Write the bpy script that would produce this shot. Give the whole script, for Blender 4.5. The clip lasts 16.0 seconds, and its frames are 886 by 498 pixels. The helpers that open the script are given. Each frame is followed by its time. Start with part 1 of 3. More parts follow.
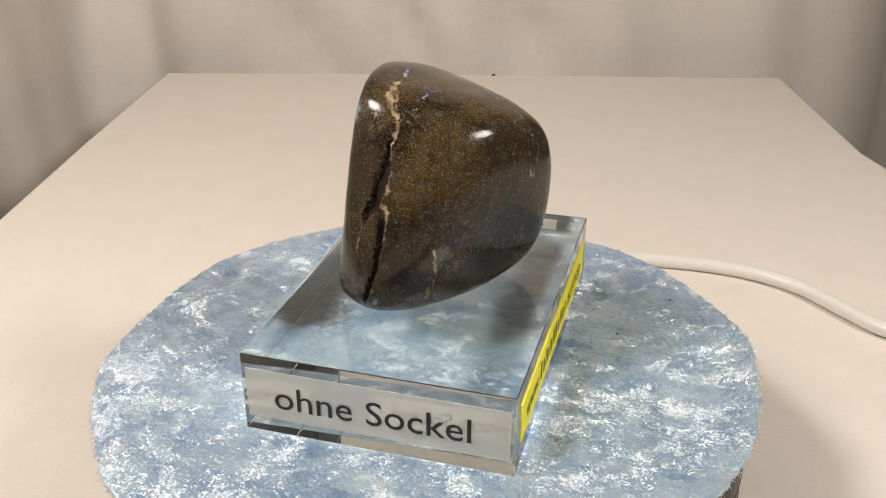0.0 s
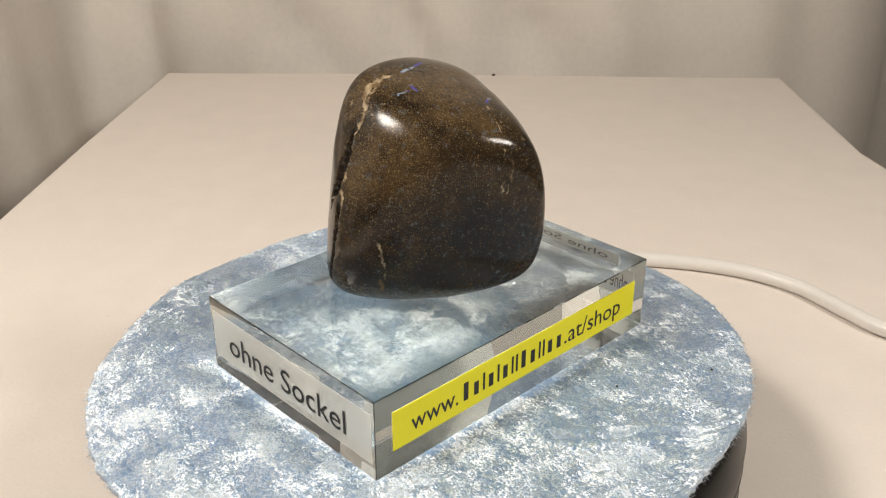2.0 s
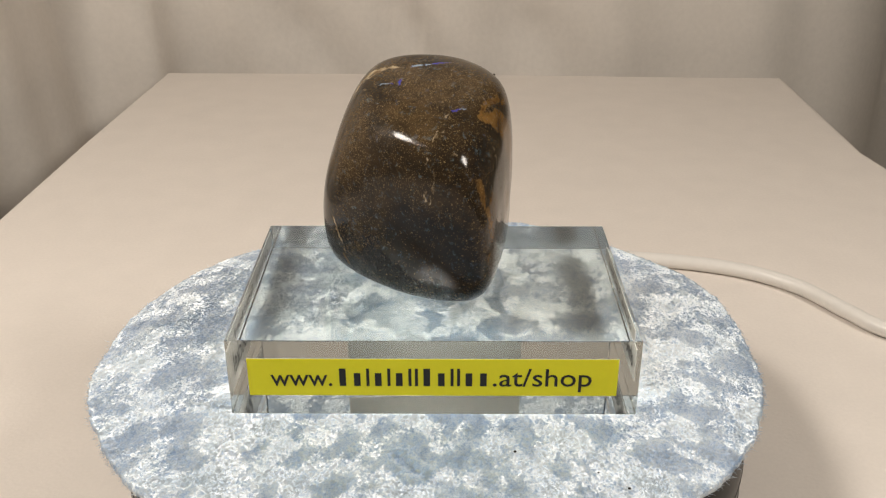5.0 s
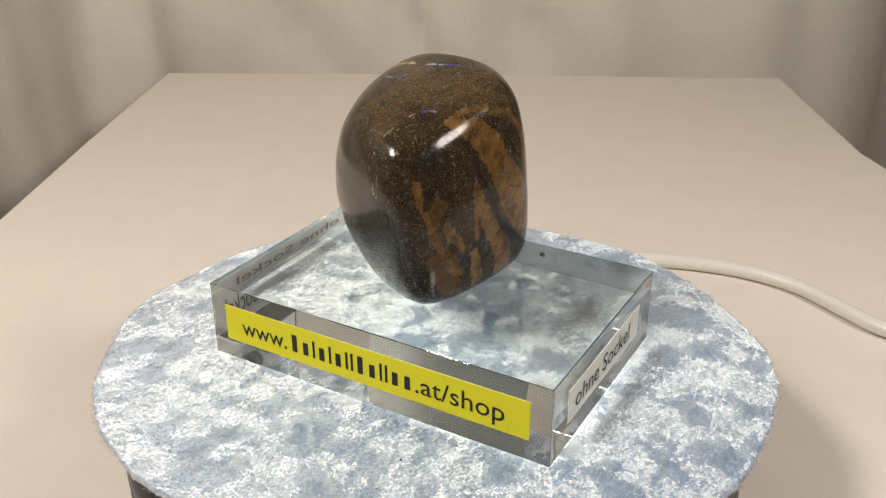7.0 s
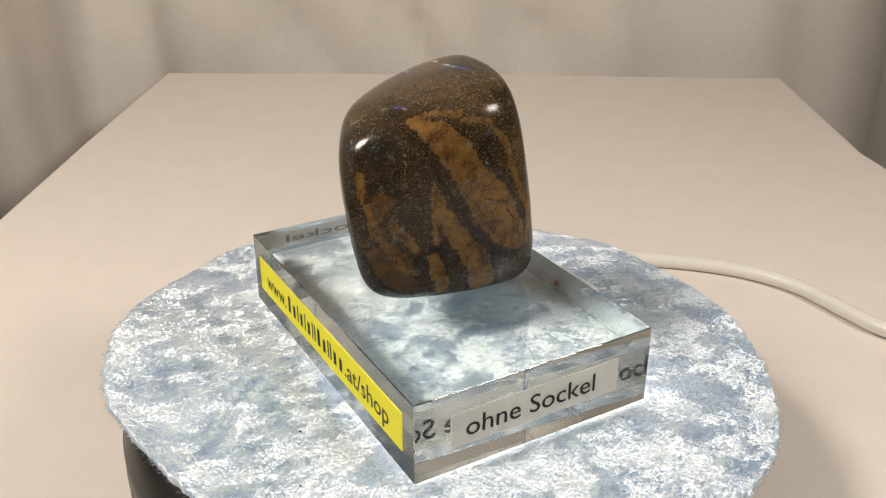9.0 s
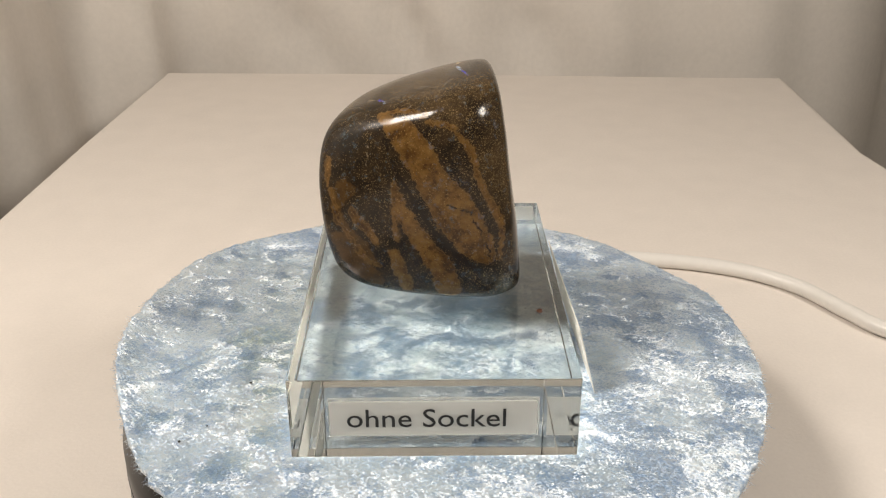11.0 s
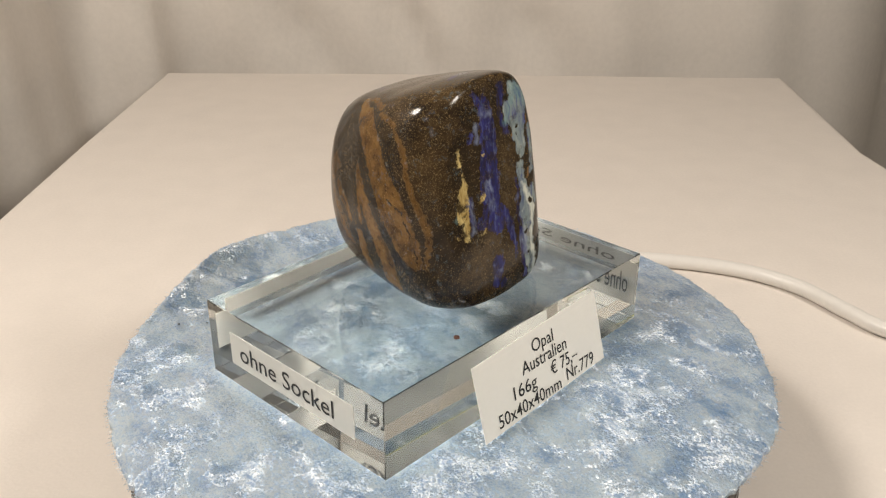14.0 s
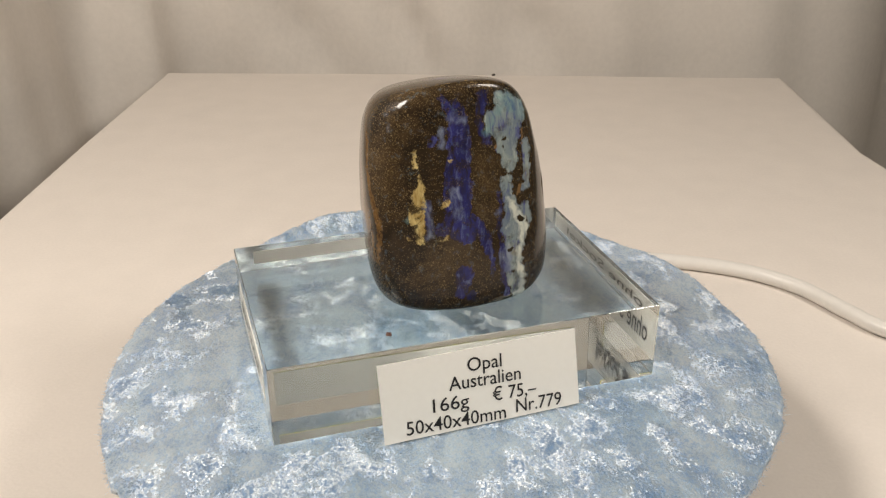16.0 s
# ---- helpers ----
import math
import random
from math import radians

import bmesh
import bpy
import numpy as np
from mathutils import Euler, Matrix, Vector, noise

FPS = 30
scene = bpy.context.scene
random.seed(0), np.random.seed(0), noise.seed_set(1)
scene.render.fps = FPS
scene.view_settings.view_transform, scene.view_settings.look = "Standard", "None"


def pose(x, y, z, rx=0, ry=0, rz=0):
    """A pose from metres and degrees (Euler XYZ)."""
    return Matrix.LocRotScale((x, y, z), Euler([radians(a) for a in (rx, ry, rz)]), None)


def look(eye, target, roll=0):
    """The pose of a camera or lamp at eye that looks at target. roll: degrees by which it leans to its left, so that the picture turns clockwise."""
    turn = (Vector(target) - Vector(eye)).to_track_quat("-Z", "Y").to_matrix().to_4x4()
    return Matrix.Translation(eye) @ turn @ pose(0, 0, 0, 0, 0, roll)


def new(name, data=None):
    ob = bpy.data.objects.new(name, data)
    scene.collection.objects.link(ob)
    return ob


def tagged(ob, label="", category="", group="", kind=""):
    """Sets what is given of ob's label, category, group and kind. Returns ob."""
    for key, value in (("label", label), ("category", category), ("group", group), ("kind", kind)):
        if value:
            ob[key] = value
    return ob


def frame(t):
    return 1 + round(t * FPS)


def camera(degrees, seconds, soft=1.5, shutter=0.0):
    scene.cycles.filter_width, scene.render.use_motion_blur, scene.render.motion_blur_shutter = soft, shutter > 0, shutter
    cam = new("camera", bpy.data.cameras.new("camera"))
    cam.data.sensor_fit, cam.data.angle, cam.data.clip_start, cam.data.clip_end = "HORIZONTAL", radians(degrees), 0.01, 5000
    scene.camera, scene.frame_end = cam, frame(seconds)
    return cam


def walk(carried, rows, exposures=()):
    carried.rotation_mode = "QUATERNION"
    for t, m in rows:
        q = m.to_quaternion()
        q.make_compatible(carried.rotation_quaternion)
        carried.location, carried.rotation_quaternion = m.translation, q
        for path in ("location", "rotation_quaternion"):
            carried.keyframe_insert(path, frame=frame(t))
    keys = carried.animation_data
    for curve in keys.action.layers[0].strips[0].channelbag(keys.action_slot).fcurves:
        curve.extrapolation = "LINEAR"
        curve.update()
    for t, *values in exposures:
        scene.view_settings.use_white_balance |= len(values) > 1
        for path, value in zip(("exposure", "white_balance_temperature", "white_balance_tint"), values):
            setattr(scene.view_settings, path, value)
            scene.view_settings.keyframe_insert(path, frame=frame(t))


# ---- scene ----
cam = camera(50.35, 16.0, soft=1.2)
EYE = (0.0, -0.1942, 0.1554)
AIM = (0.0017, -0.0143, 0.0681)
walk(cam, [(0.0, look(EYE, AIM, 0.0)), (16.0, look(EYE, AIM, 0.0))], exposures=[(0.0, 0.52), (2.0, 0.47), (2.5, 0.27), (3.0, 0.28), (4.2, 0.28), (6.5, 0.29), (9.0, 0.37), (13.0, 0.47), (16.0, 0.41)])

# ---- light: the dim room and two warm lamps above the table ----
world = bpy.data.worlds.new("room_air")
scene.world = world
world.use_nodes = True
world.node_tree.nodes["Background"].inputs[0].default_value = (1.0, 0.9, 0.78, 1)
world.node_tree.nodes["Background"].inputs[1].default_value = 0.08


def lamp(name, eye, target, size, watts, colour):
    data = bpy.data.lights.new(name, "AREA")
    data.shape, data.size, data.energy, data.color = "DISK", size, watts, colour
    ob = new(name, data)
    ob.matrix_world = look(eye, target)
    return ob


lamp("lamp_left", (-0.285, -0.115, 0.45), (-0.02, 0.06, 0.04), 0.125, 1.50, (1.0, 0.925, 0.83))
lamp("lamp_right", (0.34, -0.15, 0.38), (0, 0.0, 0.03), 0.125, 1.05, (1.0, 0.925, 0.83))


# ---- materials ----
def material(name):
    m = bpy.data.materials.new(name)
    m.use_nodes = True
    t = m.node_tree
    b = t.nodes["Principled BSDF"]
    return m, t, b


def node(t, kind, **values):
    n = t.nodes.new(kind)
    for key, value in values.items():
        if key in n.inputs:
            n.inputs[key].default_value = value
    return n


def simple(name, colour, rough=0.5, metal=0.0, var=0.08, scale=400.0, bump=0.1, depth=0.0002):
    m, t, b = material(name)
    co = node(t, "ShaderNodeTexCoord")
    nz = node(t, "ShaderNodeTexNoise", Scale=scale, Detail=5.0)
    big = node(t, "ShaderNodeTexNoise", Scale=scale / 15, Detail=3.0)
    t.links.new(co.outputs["Object"], nz.inputs["Vector"])
    t.links.new(co.outputs["Object"], big.inputs["Vector"])
    add = node(t, "ShaderNodeMath")
    add.operation = "ADD"
    t.links.new(nz.outputs["Fac"], add.inputs[0])
    t.links.new(big.outputs["Fac"], add.inputs[1])
    ramp = node(t, "ShaderNodeMapRange")
    ramp.inputs["From Min"].default_value, ramp.inputs["From Max"].default_value = 0.6, 1.4
    ramp.inputs["To Min"].default_value, ramp.inputs["To Max"].default_value = 1 - var, 1 + var
    t.links.new(add.outputs[0], ramp.inputs["Value"])
    mul = node(t, "ShaderNodeVectorMath")
    mul.operation = "SCALE"
    mul.inputs[0].default_value = colour
    t.links.new(ramp.outputs[0], mul.inputs["Scale"])
    t.links.new(mul.outputs[0], b.inputs["Base Color"])
    b.inputs["Roughness"].default_value, b.inputs["Metallic"].default_value = rough, metal
    if bump:
        bp = node(t, "ShaderNodeBump", Strength=bump, Distance=depth)
        t.links.new(nz.outputs["Fac"], bp.inputs["Height"])
        t.links.new(bp.outputs[0], b.inputs["Normal"])
    return m


CREAM = simple("cream_table_cloth", (0.75, 0.69, 0.635), 0.9, 0, 0.04, 900.0, 0.25, 0.0003)
CURTAIN = simple("white_curtain_fabric", (0.765, 0.715, 0.66), 0.95, 0, 0.05, 300.0, 0.2, 0.0005)
WALL = simple("room_paint", (0.66, 0.63, 0.575), 0.9, 0, 0.03, 20.0, 0)
BLACK = simple("black_glossy_plastic", (0.008, 0.008, 0.008), 0.28, 0, 0.1, 300.0, 0.02)
BLACK.node_tree.nodes["Principled BSDF"].inputs["Specular IOR Level"].default_value = 0.3
CABLE = simple("white_cable_sheath", (0.75, 0.72, 0.68), 0.4, 0, 0.04, 300.0, 0.05)
PAPER = simple("white_card_paper", (0.90, 0.88, 0.82), 0.8, 0, 0.02, 900.0, 0.05)
YELLOW = simple("yellow_label_tape", (0.88, 0.80, 0.01), 0.55, 0, 0.02, 900.0, 0.03)
INK = simple("black_print", (0.015, 0.014, 0.014), 0.6, 0, 0.05, 900.0, 0)


def mix(t, fac, a, c):
    """Colour mix; fac a socket or number, a and c sockets or colours."""
    n = node(t, "ShaderNodeMix")
    n.data_type = "RGBA"
    for slot, value in ((0, fac), (6, a), (7, c)):
        if hasattr(value, "is_linked"):
            t.links.new(value, n.inputs[slot])
        else:
            n.inputs[slot].default_value = value if slot == 0 else (*value, 1)
    return n.outputs[2]


def ramped(t, socket, lo, hi, to_lo=0.0, to_hi=1.0):
    n = node(t, "ShaderNodeMapRange")
    for slot, value in zip((1, 2, 3, 4), (lo, hi, to_lo, to_hi)):
        n.inputs[slot].default_value = value
    t.links.new(socket, n.inputs[0])
    return n.outputs[0]


def noisy(t, co, scale, detail=4.0, rough=0.55, warp=0.0):
    n = node(t, "ShaderNodeTexNoise", Scale=scale, Detail=detail, Roughness=rough, Distortion=warp)
    t.links.new(co, n.inputs["Vector"])
    return n


def maths(t, op, a, c):
    n = node(t, "ShaderNodeMath")
    n.operation = op
    for slot, value in ((0, a), (1, c)):
        if hasattr(value, "is_linked"):
            t.links.new(value, n.inputs[slot])
        else:
            n.inputs[slot].default_value = value
    return n.outputs[0]


def vecs(t, op, a, c):
    n = node(t, "ShaderNodeVectorMath")
    n.operation = op
    for slot, value in ((0, a), (3 if op == "SCALE" else 1, c)):
        if hasattr(value, "is_linked"):
            t.links.new(value, n.inputs[slot])
        else:
            n.inputs[slot].default_value = value
    return n.outputs[0]


def crushed_velvet():
    """Blue pile, crushed into patches that lie in different directions; the lying fibres shine, partly by painted paler
    colour.
    """
    m, t, b = material("ice_blue_crushed_velvet")
    co = node(t, "ShaderNodeTexCoord").outputs["Object"]
    stretch = node(t, "ShaderNodeMapping")
    stretch.inputs["Rotation"].default_value = (0, 0, radians(25))
    stretch.inputs["Scale"].default_value = (0.92, 1.12, 1.0)
    t.links.new(co, stretch.inputs["Vector"])
    patch = noisy(t, stretch.outputs[0], 120.0, 4.0, 0.60, 0.25)
    crushed = noisy(t, stretch.outputs[0], 125.0, 5.0, 0.62, 0.4)
    flow = noisy(t, co, 28.0, 3.0)
    fine = noisy(t, stretch.outputs[0], 2100.0, 2.0, 0.6)
    thread = noisy(t, stretch.outputs[0], 800.0, 3.0, 0.7)
    lean4 = vecs(t, "SCALE", vecs(t, "SUBTRACT", thread.outputs["Color"], (0.5, 0.5, 0.5)), 3.2)
    lean = vecs(t, "SCALE", vecs(t, "SUBTRACT", patch.outputs["Color"], (0.5, 0.5, 0.5)), 4.5)
    lean2 = vecs(t, "SCALE", vecs(t, "SUBTRACT", flow.outputs["Color"], (0.5, 0.5, 0.5)), 1.4)
    lean3 = vecs(t, "SCALE", vecs(t, "SUBTRACT", fine.outputs["Color"], (0.5, 0.5, 0.5)), 3.8)
    total = vecs(t, "ADD", vecs(t, "ADD", lean, lean2), vecs(t, "ADD", lean3, lean4))
    # the nap lies one way, but for the crushed patches, where it is pushed back
    combed = vecs(t, "SCALE", (math.cos(radians(18)), math.sin(radians(18)), 0.0), ramped(t, crushed.outputs["Fac"], 0.40, 0.54, -0.85, 0.88))
    total = vecs(t, "ADD", vecs(t, "MULTIPLY", total, (1, 1, 0.2)), combed)
    turn = node(t, "ShaderNodeVectorTransform")
    turn.vector_type, turn.convert_from, turn.convert_to = "VECTOR", "OBJECT", "WORLD"
    t.links.new(total, turn.inputs[0])
    geo = node(t, "ShaderNodeNewGeometry")
    nap = vecs(t, "NORMALIZE", vecs(t, "ADD", geo.outputs["Normal"], turn.outputs[0]), (0, 0, 0))
    sheen_noise = maths(t, "ADD", maths(t, "ADD", maths(t, "MULTIPLY", patch.outputs["Fac"], 2.3), maths(t, "MULTIPLY", flow.outputs["Fac"], 0.7)),
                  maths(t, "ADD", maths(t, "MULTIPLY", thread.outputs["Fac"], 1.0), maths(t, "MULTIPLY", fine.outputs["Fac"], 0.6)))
    # sheen of the lying patches painted into the base colour, besides the gloss
    lying = ramped(t, sheen_noise, 2.02, 2.62)
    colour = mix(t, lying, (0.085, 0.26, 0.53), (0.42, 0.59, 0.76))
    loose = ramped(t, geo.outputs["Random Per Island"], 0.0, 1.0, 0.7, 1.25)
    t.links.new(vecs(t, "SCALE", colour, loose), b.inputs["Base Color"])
    b.inputs["Roughness"].default_value = 0.9
    b.inputs["Specular IOR Level"].default_value = 0.1
    gloss = node(t, "ShaderNodeBsdfGlossy", Roughness=0.45, Color=(0.98, 0.99, 0.98, 1))
    t.links.new(nap, gloss.inputs["Normal"])
    blend = node(t, "ShaderNodeMixShader")
    t.links.new(ramped(t, maths(t, "ADD", thread.outputs["Fac"], fine.outputs["Fac"]), 0.82, 1.12, 0.27, 0.62), blend.inputs[0])
    t.links.new(b.outputs[0], blend.inputs[1])
    t.links.new(gloss.outputs[0], blend.inputs[2])
    # the soft common sheen of the whole nap
    sheen = node(t, "ShaderNodeBsdfGlossy", Roughness=0.50, Color=(0.97, 0.98, 0.97, 1))
    whole = vecs(t, "ADD", vecs(t, "MULTIPLY", vecs(t, "ADD", lean3, lean4), (0.6, 0.6, 0.2)), (0.9 * math.cos(radians(18)), 0.9 * math.sin(radians(18)), 0.0))
    turn2 = node(t, "ShaderNodeVectorTransform")
    turn2.vector_type, turn2.convert_from, turn2.convert_to = "VECTOR", "OBJECT", "WORLD"
    t.links.new(whole, turn2.inputs[0])
    t.links.new(vecs(t, "NORMALIZE", vecs(t, "ADD", geo.outputs["Normal"], turn2.outputs[0]), (0, 0, 0)), sheen.inputs["Normal"])
    pile = node(t, "ShaderNodeMixShader", Fac=0.17)
    t.links.new(blend.outputs[0], pile.inputs[1])
    t.links.new(sheen.outputs[0], pile.inputs[2])
    t.links.new(pile.outputs[0], t.nodes["Material Output"].inputs["Surface"])
    bp = node(t, "ShaderNodeBump", Strength=0.5, Distance=0.0006)
    t.links.new(thread.outputs["Fac"], bp.inputs["Height"])
    t.links.new(bp.outputs[0], b.inputs["Normal"])
    return m


def boulder():
    """Dark ironstone full of golden grains, tawny bands, pale veins and a face of blue and milky opal."""
    m, t, b = material("brown_boulder_opal")
    co = node(t, "ShaderNodeTexCoord").outputs["Object"]
    big = noisy(t, co, 70.0, 4.0, 0.6, 0.3)
    mid = noisy(t, co, 330.0, 6.0, 0.68, 0.2)
    ragged = maths(t, "MULTIPLY", maths(t, "SUBTRACT", noisy(t, co, 620.0, 6.0, 0.72, 0.3).outputs["Fac"], 0.5), 1.5)
    long = node(t, "ShaderNodeMapping")
    long.inputs["Scale"].default_value = (1.0, 1.0, 0.35)
    t.links.new(co, long.inputs["Vector"])
    silk = noisy(t, long.outputs[0], 520.0, 6.0, 0.68, 0.7)
    milk = noisy(t, long.outputs[0], 190.0, 4.0, 0.6, 0.6)
    tone = noisy(t, co, 120.0, 4.0, 0.62, 0.6)
    deep = noisy(t, co, 42.0, 3.0, 0.5, 0.4)

    def attr(name):
        n = node(t, "ShaderNodeAttribute")
        n.attribute_name = name
        return n.outputs["Fac"]

    def mask(name, rag=0.6, half=0.14):
        """A patch with a ragged, natural border."""
        return ramped(t, maths(t, "ADD", attr(name), maths(t, "MULTIPLY", ragged, rag)), 0.5 - half, 0.5 + half)

    def grains(scale, share):
        """Cells of crystal, a given share of them bright: the mask and a random tone."""
        v = node(t, "ShaderNodeTexVoronoi", Scale=scale)
        t.links.new(co, v.inputs["Vector"])
        rgb = node(t, "ShaderNodeSeparateColor")
        t.links.new(v.outputs["Color"], rgb.inputs[0])
        lit = maths(t, "LESS_THAN", rgb.outputs[0], share)
        return maths(t, "MULTIPLY", lit, ramped(t, v.outputs["Distance"], 0.30, 0.52, 1.0, 0.0)), rgb.outputs[1]

    smooth_part = mask("plain", 0.9, 0.35)
    rich = mask("rich", 0.9, 0.45)
    share = maths(t, "ADD", ramped(t, big.outputs["Fac"], 0.38, 0.62, 0.10, 0.34), maths(t, "MULTIPLY", rich, 0.34))
    share = maths(t, "MULTIPLY", share, ramped(t, smooth_part, 0.0, 1.0, 1.25, 0.3))
    fine, fine_tone = grains(4900.0, share)
    coarse, coarse_tone = grains(2700.0, maths(t, "MULTIPLY", share, 0.35))
    ground = mix(t, ramped(t, deep.outputs["Fac"], 0.38, 0.62), (0.012, 0.009, 0.007), (0.030, 0.021, 0.012))
    ground = mix(t, ramped(t, mid.outputs["Fac"], 0.42, 0.70, 0.0, 0.75), ground, (0.052, 0.032, 0.015))
    ground = mix(t, maths(t, "MULTIPLY", rich, ramped(t, mid.outputs["Fac"], 0.35, 0.62, 0.15, 0.75)), ground, (0.088, 0.055, 0.026))
    ground = mix(t, maths(t, "MULTIPLY", smooth_part, 0.75), ground, (0.017, 0.014, 0.011))
    gold = mix(t, fine_tone, (0.055, 0.036, 0.018), (0.22, 0.15, 0.066))
    ground = mix(t, fine, ground, gold)
    ground = mix(t, maths(t, "MULTIPLY", coarse, 0.85), ground, mix(t, coarse_tone, (0.07, 0.044, 0.02), (0.25, 0.17, 0.075)))
    tawny = mix(t, ramped(t, tone.outputs["Fac"], 0.34, 0.66), (0.085, 0.042, 0.012), (0.185, 0.096, 0.027))
    tawny = mix(t, ramped(t, mid.outputs["Fac"], 0.50, 0.66, 0.0, 0.6), tawny, (0.24, 0.135, 0.040))
    tawny = mix(t, ramped(t, mid.outputs["Fac"], 0.48, 0.38, 0.0, 0.85), tawny, (0.04, 0.020, 0.008))
    dots, dots_tone = grains(3000.0, 0.30)
    tawny = mix(t, maths(t, "MULTIPLY", dots, 0.6), tawny, mix(t, dots_tone, (0.04, 0.02, 0.008), (0.34, 0.21, 0.075)))
    skin = mix(t, maths(t, "MULTIPLY", mask("brown"), ramped(t, mid.outputs["Fac"], 0.35, 0.6, 0.35, 0.95)), ground, (0.10, 0.052, 0.016))
    skin = mix(t, mask("band", 0.8, 0.26), skin, tawny)
    # a thin brighter ochre line where a band meets the dark stone
    border = ramped(t, maths(t, "ABSOLUTE", maths(t, "SUBTRACT", maths(t, "ADD", attr("band"), maths(t, "MULTIPLY", ragged, 0.5)), 0.52), 0.0), 0.03, 0.14, 0.35, 0.0)
    skin = mix(t, border, skin, (0.22, 0.125, 0.040))
    skin = mix(t, maths(t, "MULTIPLY", mask("seam", 0.5), 0.85), skin, (0.016, 0.011, 0.008))
    blue = mix(t, ramped(t, milk.outputs["Fac"], 0.36, 0.60), (0.018, 0.016, 0.052), (0.036, 0.037, 0.165))
    blue = mix(t, ramped(t, silk.outputs["Fac"], 0.54, 0.70, 0.0, 0.85), blue, (0.15, 0.17, 0.36))
    blue = mix(t, ramped(t, silk.outputs["Fac"], 0.49, 0.38, 0.0, 0.9), blue, (0.030, 0.022, 0.022))
    skin = mix(t, maths(t, "MULTIPLY", mask("blue", 1.1), ramped(t, mid.outputs["Fac"], 0.40, 0.52, 0.35, 1.0)), skin, blue)
    pale = mix(t, ramped(t, milk.outputs["Fac"], 0.36, 0.60), (0.13, 0.165, 0.22), (0.26, 0.31, 0.30))
    pale = mix(t, ramped(t, silk.outputs["Fac"], 0.52, 0.66, 0.0, 0.8), pale, (0.42, 0.45, 0.40))
    pale = mix(t, ramped(t, silk.outputs["Fac"], 0.45, 0.35, 0.0, 0.85), pale, (0.07, 0.07, 0.24))
    pale = mix(t, ramped(t, tone.outputs["Fac"], 0.58, 0.68, 0.0, 0.65), pale, (0.22, 0.18, 0.11))
    skin = mix(t, maths(t, "MULTIPLY", mask("pale", 0.9), ramped(t, mid.outputs["Fac"], 0.36, 0.48, 0.45, 1.0)), skin, pale)
    skin = mix(t, maths(t, "MULTIPLY", mask("teal", 1.2, 0.4), ramped(t, milk.outputs["Fac"], 0.40, 0.60, 0.15, 0.65)), skin, mix(t, ramped(t, silk.outputs["Fac"], 0.4, 0.62), (0.09, 0.21, 0.24), (0.25, 0.42, 0.40)))
    lilac = mix(t, ramped(t, silk.outputs["Fac"], 0.40, 0.62), (0.060, 0.065, 0.19), (0.24, 0.28, 0.37))
    skin = mix(t, maths(t, "MULTIPLY", mask("lilac", 0.9, 0.4), 0.8), skin, lilac)
    milkwhite = mix(t, ramped(t, silk.outputs["Fac"], 0.38, 0.56), (0.38, 0.43, 0.41), (0.66, 0.67, 0.58))
    skin = mix(t, mask("white", 0.7, 0.3), skin, milkwhite)
    cream = mix(t, ramped(t, silk.outputs["Fac"], 0.36, 0.60), (0.26, 0.15, 0.03), (0.66, 0.52, 0.22))
    cream = mix(t, ramped(t, tone.outputs["Fac"], 0.60, 0.70, 0.0, 0.6), cream, (0.14, 0.26, 0.26))
    skin = mix(t, maths(t, "MULTIPLY", mask("yellow", 1.3), ramped(t, mid.outputs["Fac"], 0.42, 0.52, 0.1, 1.0)), skin, cream)
    skin = mix(t, mask("streak", 0.6), skin, (0.20, 0.115, 0.05))
    skin = mix(t, mask("speck", 0.7), skin, (0.03, 0.022, 0.012))
    vein = mix(t, ramped(t, mid.outputs["Fac"], 0.36, 0.60), (0.15, 0.09, 0.04), (0.52, 0.42, 0.27))
    skin = mix(t, maths(t, "MULTIPLY", mask("vein", 0.9, 0.25), 0.9), skin, vein)
    skin = mix(t, mask("bluevein", 0.9, 0.25), skin, mix(t, ramped(t, tone.outputs["Fac"], 0.45, 0.55), (0.06, 0.055, 0.34), (0.26, 0.34, 0.44)))
    skin = mix(t, attr("crack"), skin, (0.018, 0.010, 0.006))
    t.links.new(skin, b.inputs["Base Color"])
    worn = maths(t, "MAXIMUM", attr("crack"), maths(t, "MULTIPLY", mask("vein", 0.9, 0.25), 0.2))
    t.links.new(maths(t, "ADD", ramped(t, big.outputs["Fac"], 0.3, 0.7, 0.10, 0.17), maths(t, "MULTIPLY", worn, 0.5)), b.inputs["Roughness"])
    b.inputs["Specular IOR Level"].default_value = 0.30
    relief = maths(t, "ADD", maths(t, "MULTIPLY", fine, -0.5), mid.outputs["Fac"])
    bp = node(t, "ShaderNodeBump", Strength=0.09, Distance=0.0002)
    t.links.new(relief, bp.inputs["Height"])
    t.links.new(bp.outputs[0], b.inputs["Normal"])
    return m


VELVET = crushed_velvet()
STONE = boulder()


def acrylic():
    m, t, b = material("clear_acrylic")
    b.inputs["Base Color"].default_value = (0.60, 0.62, 0.595, 1)
    b.inputs["Roughness"].default_value = 0.0
    b.inputs["IOR"].default_value = 1.49
    b.inputs["Transmission Weight"].default_value = 1.0
    return m


ACRYLIC = acrylic()


def film(name, opacity):
    m, t, b = material(name)
    b.inputs["Base Color"].default_value = (0.86, 0.85, 0.80, 1)
    b.inputs["Roughness"].default_value = 0.5
    b.inputs["Alpha"].default_value = opacity
    return m


FILM = film("clear_label_film", 0.42)
WHITE_FILM = film("milky_label_film", 0.62)


